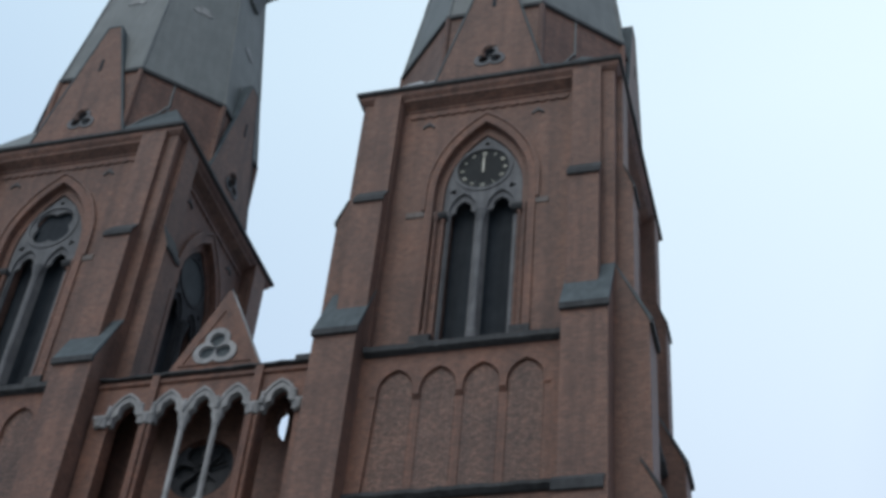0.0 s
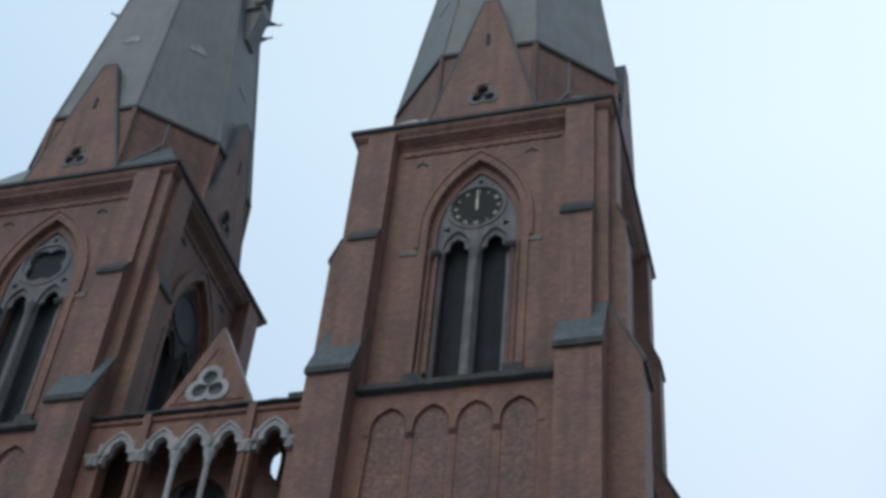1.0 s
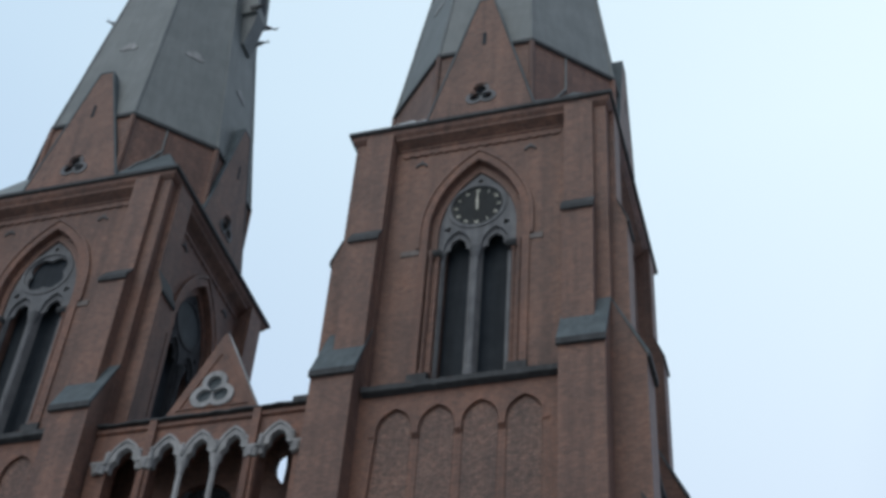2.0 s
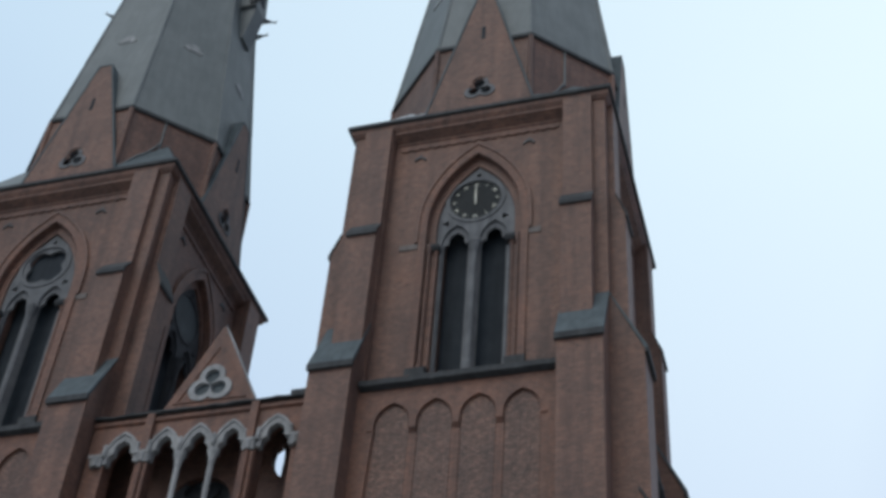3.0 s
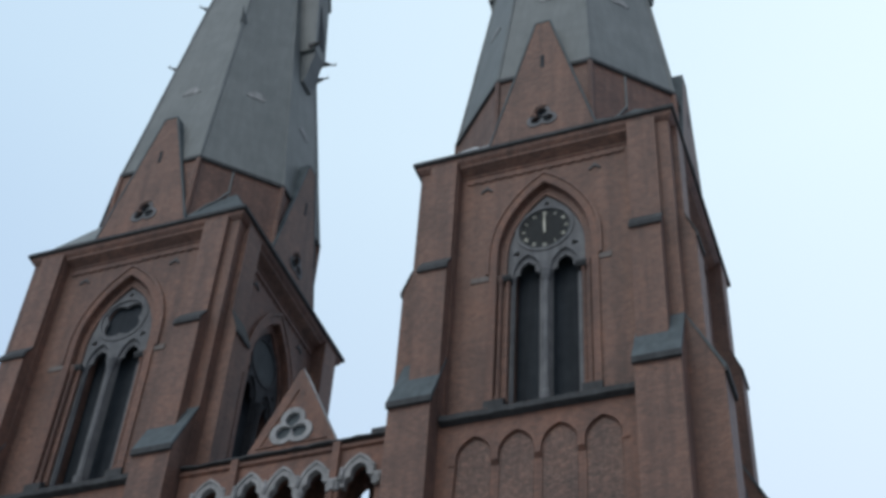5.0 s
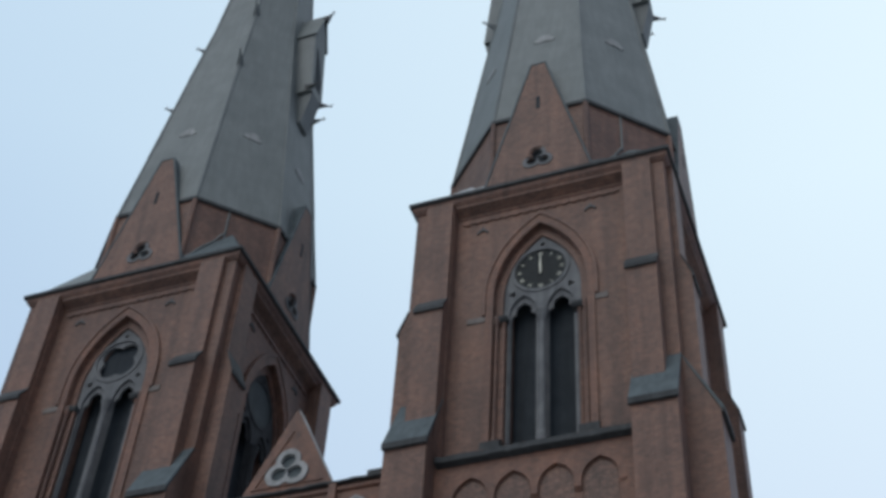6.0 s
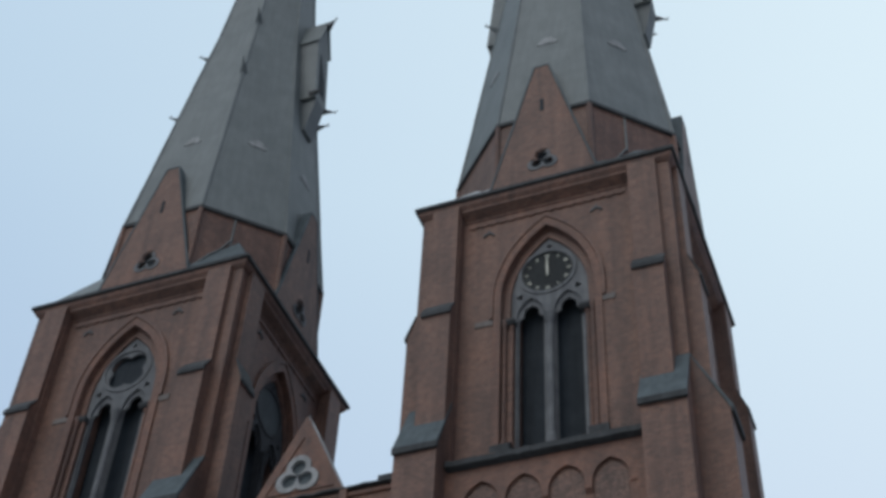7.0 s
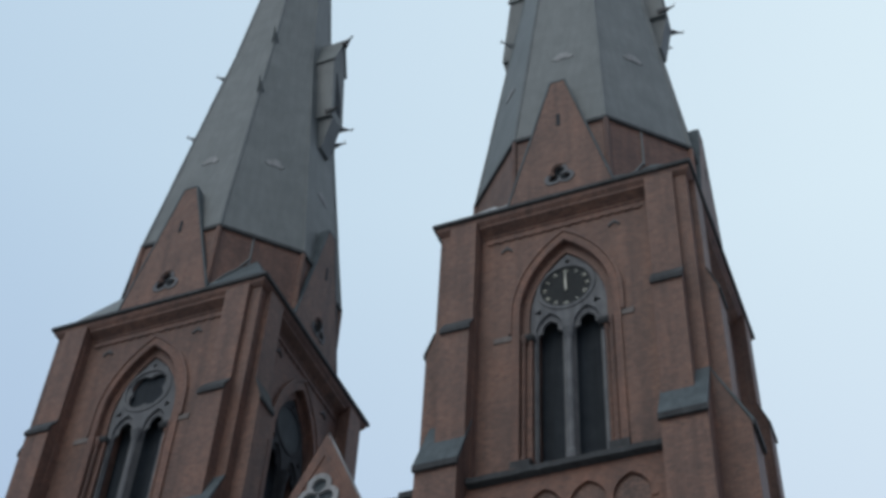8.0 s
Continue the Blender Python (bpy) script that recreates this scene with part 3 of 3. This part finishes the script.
    for side in SIDES:
        def put(name, mesh, mat, parent, label="", turn=0.0):
            key = (name, mat.name)
            ob = part(name, made.get(key, mesh), mat, parent, label, turn)
            made[key] = ob.data
            return ob
        g = put("spire_gable", gab, BRICK, tower, "steep brick gable at the spire's foot", side)
        put("foiled_opening", eye, GREYSTONE, g, "three-lobed stone opening")
        put("opening_back", back, SHUTTER, g)
        put("slit", slit, SHUTTER, g)
        put("gable_roof", roof, COPPER, g)
        put("gable_coping", edge, PATINA, g, "weathered metal gable coping")
        put("corner_roof", cr_pale if side == 270 else cr, (COPPER if rise else LEAD) if side == 270 else PATINA, tower, "sheet-metal roof over the tower's corner", side)
        put("roof_flashing", flash, COPPER, tower, "grey sheet-metal flashing above a corner roof", side)
        if side in lucarne_sides:
            lc = put("lucarne", luc, COPPER, tower, "tall copper-clad lucarne on the spire", side)
            put("lucarne_roof", lid, COPPER, lc)
            put("lucarne_opening", gap, SHUTTER, lc)
            for s in (-0.85, 0.85) if side == 90 else ():
                put("lucarne_hook", hook, IRON, lc, "curled iron hook").matrix_basis = pose(s, -5.3, 76.2, 35, 0, 20 * s)
            put("lucarne_hook", hook, IRON, lc, "curled iron hook").matrix_basis = pose(0, -4.9, 85.1, -30)
        for turn in (side, side + 45):
            put("spire_patch", pale, PATCH, spire, "small pale sheet patch").matrix_basis = pose(0, 0, 0, 0, 0, turn) @ pose(0, -girth(67.9), 67.9, -6.4)
        for z in (75.9, 82.9):
            # leaf hooks on the edges of the spire
            r = girth(z) / math.cos(math.pi / 8)
            ob = put("crocket", crock, COPPER, spire, "curled copper crocket")
            ob.matrix_basis = pose(0, 0, 0, 0, 0, side + 22.5) @ pose(0, -r, z)


def build_tower(x, label, inner, lucarne_sides, rise=0.0):
    t = empty("tower", pose(x, AXIS_Y, 0), label, "tower", "twin west towers")
    tower_masonry(t)
    tower_corners(t, inner)
    tower_windows(t)
    tower_top(t, lucarne_sides, rise)
    return t


south_tower = build_tower(SPACING / 2, "tall red-brick cathedral tower with a clock and copper spire", 270, (90, 270))
north_tower = build_tower(-SPACING / 2, "tall red-brick cathedral tower with a tracery rose and copper spire", 90, (90,), 1.0)

# the rose in the north tower's window, where the other has its clock
bm = bmesh.new()
plate(bm, ring(-0.1, 49.0, 1.31, 40), [foil(-0.1, 49.0, 4, 0.6, 0.6, 45)], -5.46, -5.34)
part("window_rose", bm, GREYSTONE, north_tower, "stone rose with four lobes")
# added plate whose dark colour imitates the shade inside the rose's openings
bm = bmesh.new()
plate(bm, ring(-0.1, 49.0, 1.3, 40), [], -5.2, -5.18)
part("rose_back", bm, SHUTTER, north_tower, "added dark plate for the rose's unlit openings")


def tower_clock():
    c = empty("tower_clock", pose(SPACING / 2 - 0.1, AXIS_Y - 5.44, 49.0), "round black tower clock with gilded marks, at twelve", "clock")
    bm = bmesh.new()
    plate(bm, ring(0, 0, 1.27, 40), [], -0.02, 0.1)
    part("dial", bm, CLOCK_BLACK, c, "black round dial")
    bm = bmesh.new()
    plate(bm, ring(0, 0, 1.28, 40), [ring(0, 0, 1.235, 40)], -0.05, 0.02)
    part("dial_rim", bm, IRON, c)
    for k in range(12):
        a = math.pi / 6 * k
        bm = bmesh.new()
        for s in ((0,) if k in (1, 5, 10) else (-0.06, 0.06) if k % 2 else (-0.1, 0, 0.1)):
            box(bm, s * 0.8 - 0.015, s * 0.8 + 0.015, -0.05, 0.0, 0.97, 1.14)
        ob = part("hour_mark", bm, GILT, c)
        ob.matrix_basis = Matrix.Rotation(a, 4, "Y")
    bm = bmesh.new()
    prism(bm, [(-0.028, -0.32), (0.028, -0.32), (0.036, 0.5), (0.012, 0.95), (-0.012, 0.95), (-0.036, 0.5)], -0.12, -0.09, "y")
    part("minute_hand", bm, GILT, c, "gilded hand")
    bm = bmesh.new()
    prism(bm, [(-0.035, -0.2), (0.035, -0.2), (0.055, 0.4), (0.0, 0.7), (-0.055, 0.4)], -0.08, -0.05, "y")
    ob = part("hour_hand", bm, GILT, c, "gilded hand")
    ob.matrix_basis = Matrix.Rotation(radians(-3), 4, "Y")


tower_clock()


# ---- the open gallery between the towers ----
def gallery():
    g = empty("gallery", pose(0.07, 0, 0), "open brick gallery with pale stone arches and slender columns", "gallery")
    heads = [(-3.52, 0.66), (-1.53, 0.6), (0.03, 0.6), (1.57, 0.6), (3.6, 0.66)]
    # brick screen
    bm = bmesh.new()
    holes = [pointed(-3.5, 0.8, 30.6, 35.15, 36.42), pointed(3.58, 0.8, 30.6, 35.15, 36.42)]
    top = [(-2.27, 30.6), (2.33, 30.6), (2.33, 35.2)]
    for c in (1.57, 0.03, -1.53):
        arch = pointed(c, 0.74, 35.2, 35.25, 36.4)
        top += arch[2:]
    top += [(-2.27, 35.2)]
    clean = [p for k, p in enumerate(top) if math.dist(p, top[k - 1]) > 0.02]
    plate(bm, [(-5.2, 20), (5.2, 20), (5.2, 37.35), (-5.2, 37.35)], holes + [clean], 0.1, 0.85)
    part("screen_wall", bm, WARM_BRICK, g)
    bm = bmesh.new()
    ragged(bm, [(-0.12, 37.36), (-0.12, 37.45), (0.5, 37.66), (1.0, 37.45), (1.0, 37.36)], -5.2, 5.2, 0.3, 0.03, 8)
    part("screen_coping", bm, SLATE, g, "dark metal coping")
    bm = bmesh.new()
    prism(bm, [(-0.14, 37.44), (-0.14, 37.68), (0.5, 37.86), (1.02, 37.68), (1.02, 37.44)], 4.05, 5.1)
    part("coping_step", bm, SLATE, g, "raised end of the metal coping")
    bm = bmesh.new()
    prism(bm, [(0.02, 36.98), (-0.03, 37.05), (-0.03, 37.15), (0.11, 37.2), (0.11, 36.98)], -5.2, 5.2)
    part("screen_moulding", bm, WARM_BRICK, g)
    for c, hw in heads:
        bm = bmesh.new()
        o, i = pointed(c, hw + 0.14, 34.98, 35.22, 36.46), cusped(c, hw - 0.04, 34.98, 35.1, 36.12)
        plate(bm, o[1:] + o[:1] + i[:1] + i[:0:-1], [], 0.0, 0.34)
        part("arch_head", bm, LIMESTONE, g, "cusped pale stone arch head")
        bm = bmesh.new()
        plate(bm, arch_band(c, hw + 0.18, hw + 0.08, 35.2, 35.27, 36.56, 36.42), [], -0.07, 0.1)
        part("arch_label", bm, LIMESTONE, g)
    for x in (-0.75, 0.8):
        bm = bmesh.new()
        lathe(bm, [(0.24, 30.6), (0.24, 30.9), (0.125, 31.0), (0.125, 34.5), (0.16, 34.54), (0.16, 34.62), (0.15, 34.66), (0.2, 34.85), (0.27, 35.05), (0.27, 35.16)], x, 0.16, 12)
        part("column", bm, LIMESTONE, g, "slender pale stone column")
    for x in (-2.42, 2.47):
        for dx, y in ((-0.2, 0.02), (0, -0.08), (0.2, 0.02)):
            bm = bmesh.new()
            rod(bm, (x + dx, y, 20), (x + dx, y, 34.75), 0.1, 8)
            part("pier_shaft", bm, WARM_BRICK, g)
        bm = bmesh.new()
        prism(bm, [(-0.14, 35.25), (-0.14, 37.32), (0.12, 37.32), (0.12, 35.25)], x - 0.17, x + 0.17)
        part("pier_strip", bm, WARM_BRICK, g)
    for x in (-4.62, -2.42, 2.47, 4.6):
        bm = bmesh.new()
        for dx in (-0.17, 0.0, 0.17):
            lathe(bm, [(0.1, 34.84), (0.12, 34.9), (0.12, 34.98), (0.17, 35.15), (0.17, 35.25)], x + dx, 0.0 - (0.1 if dx == 0 else 0), 8)
        box(bm, x - 0.34, x + 0.34, -0.2, 0.2, 35.25, 35.38)
        part("capital", bm, LIMESTONE, g, "pale stone leaf capital")
    # added slab, out of view, that throws skylight up behind the arches
    bm = bmesh.new()
    box(bm, -5.0, 5.0, 0.852, 2.19, 30.3, 30.55)
    part("bounce_slab", bm, LIMESTONE, g, "unseen pale slab that bounces light into the gallery")
    # little leaf pinnacles between the arches
    for x in (-2.75, -2.2, -0.75, 0.8, 2.25, 2.85, 4.3, -4.3):
        bm = bmesh.new()
        lathe(bm, [(0.1, 35.3), (0.14, 35.55), (0.08, 35.7), (0.12, 35.8), (0.03, 35.95)], x, -0.06, 6)
        part("leaf_pinnacle", bm, LIMESTONE, g)
    # gable with a trefoil
    tre = foil(-0.06, 38.86, 3, 0.5, 0.52)
    bm = bmesh.new()
    plate(bm, [(-2.2, 37.5), (2.2, 37.5), (2.2, 37.72), (0.06, 42.2), (-0.06, 42.2), (-2.2, 37.72)], [tre], 0.3, 0.8)
    gb = part("gable", bm, WARM_BRICK, g, "steep brick gable with a stone trefoil")
    bm = bmesh.new()
    plate(bm, foil(-0.06, 38.86, 3, 0.5, 0.6), [foil(-0.06, 38.86, 3, 0.46, 0.36)], 0.2, 0.42)
    part("trefoil_frame", bm, LIMESTONE, gb, "pale stone trefoil frame")
    bm = bmesh.new()
    plate(bm, foil(-0.06, 38.86, 3, 0.5, 0.55), [], 0.40, 0.46)
    part("trefoil_back", bm, PATINA, gb, "grey-green boarded panel")
    bm = bmesh.new()
    plate(bm, [(-1.75, 38.0), (1.75, 38.0), (0.0, 41.35)], [[(-1.55, 38.08), (1.55, 38.08), (0.0, 41.0)]], 0.24, 0.31)
    part("gable_moulding", bm, WARM_BRICK, gb)
    for s in (1, -1):
        bm = bmesh.new()
        prism(bm, [(s * 2.27, 37.66), (s * 2.21, 37.72), (s * 0.062, 42.21), (s * 0.004, 42.21), (s * 0.004, 42.26), (s * 0.07, 42.26)], 0.4, 0.82, "y")
        part("gable_coping", bm, LEAD, gb, "pale metal gable coping")
    bm = bmesh.new()
    rod(bm, (0, 0.5, 42.1), (0, 0.5, 42.5), 0.07, 6, 0.03)
    part("finial", bm, IRON, gb)


gallery()


def nave_front():
    n = empty("nave_gable", pose(0, 2.2, 0), "recessed brick nave gable with a dark rose window", "gable wall", kind="structure")
    bm = bmesh.new()
    gap = [(3.12, 36.57), (3.19, 36.2), (3.21, 35.76), (3.16, 34.9), (3.08, 34.96), (2.9, 35.21), (2.66, 35.58), (2.6, 35.97), (2.66, 36.4), (2.9, 36.62)]
    plate(bm, [(-5.0, 20), (5.0, 20), (5.0, 37.2), (-5.0, 37.2)], [ring(-0.5, 33.85, 1.52, 40), gap], 0, 0.45)
    part("gable_wall", bm, BRICK, n)
    bm = bmesh.new()
    plate(bm, ring(-0.5, 33.85, 1.62, 40), [foil(-0.5, 33.85, 6, 0.95, 0.36, 0), ring(-0.5, 33.85, 0.36, 20)], 0.12, 0.32)
    part("rose_tracery", bm, DARKSTONE, n, "dark stone rose tracery")
    bm = bmesh.new()
    plate(bm, ring(-0.5, 33.85, 1.55, 40), [], 0.4, 0.44)
    part("rose_glass", bm, GLASS, n, "dark leaded glass")
    bm = bmesh.new()
    box(bm, -5.0, 5.0, -1.34, 0.45, 37.21, 37.34)
    part("gallery_roof", bm, SLATE, n)
    bm = bmesh.new()
    box(bm, -5.0, 5.0, -1.6, -1.4, 0, 20)
    part("portal_wall", bm, BRICK, n)


nave_front()
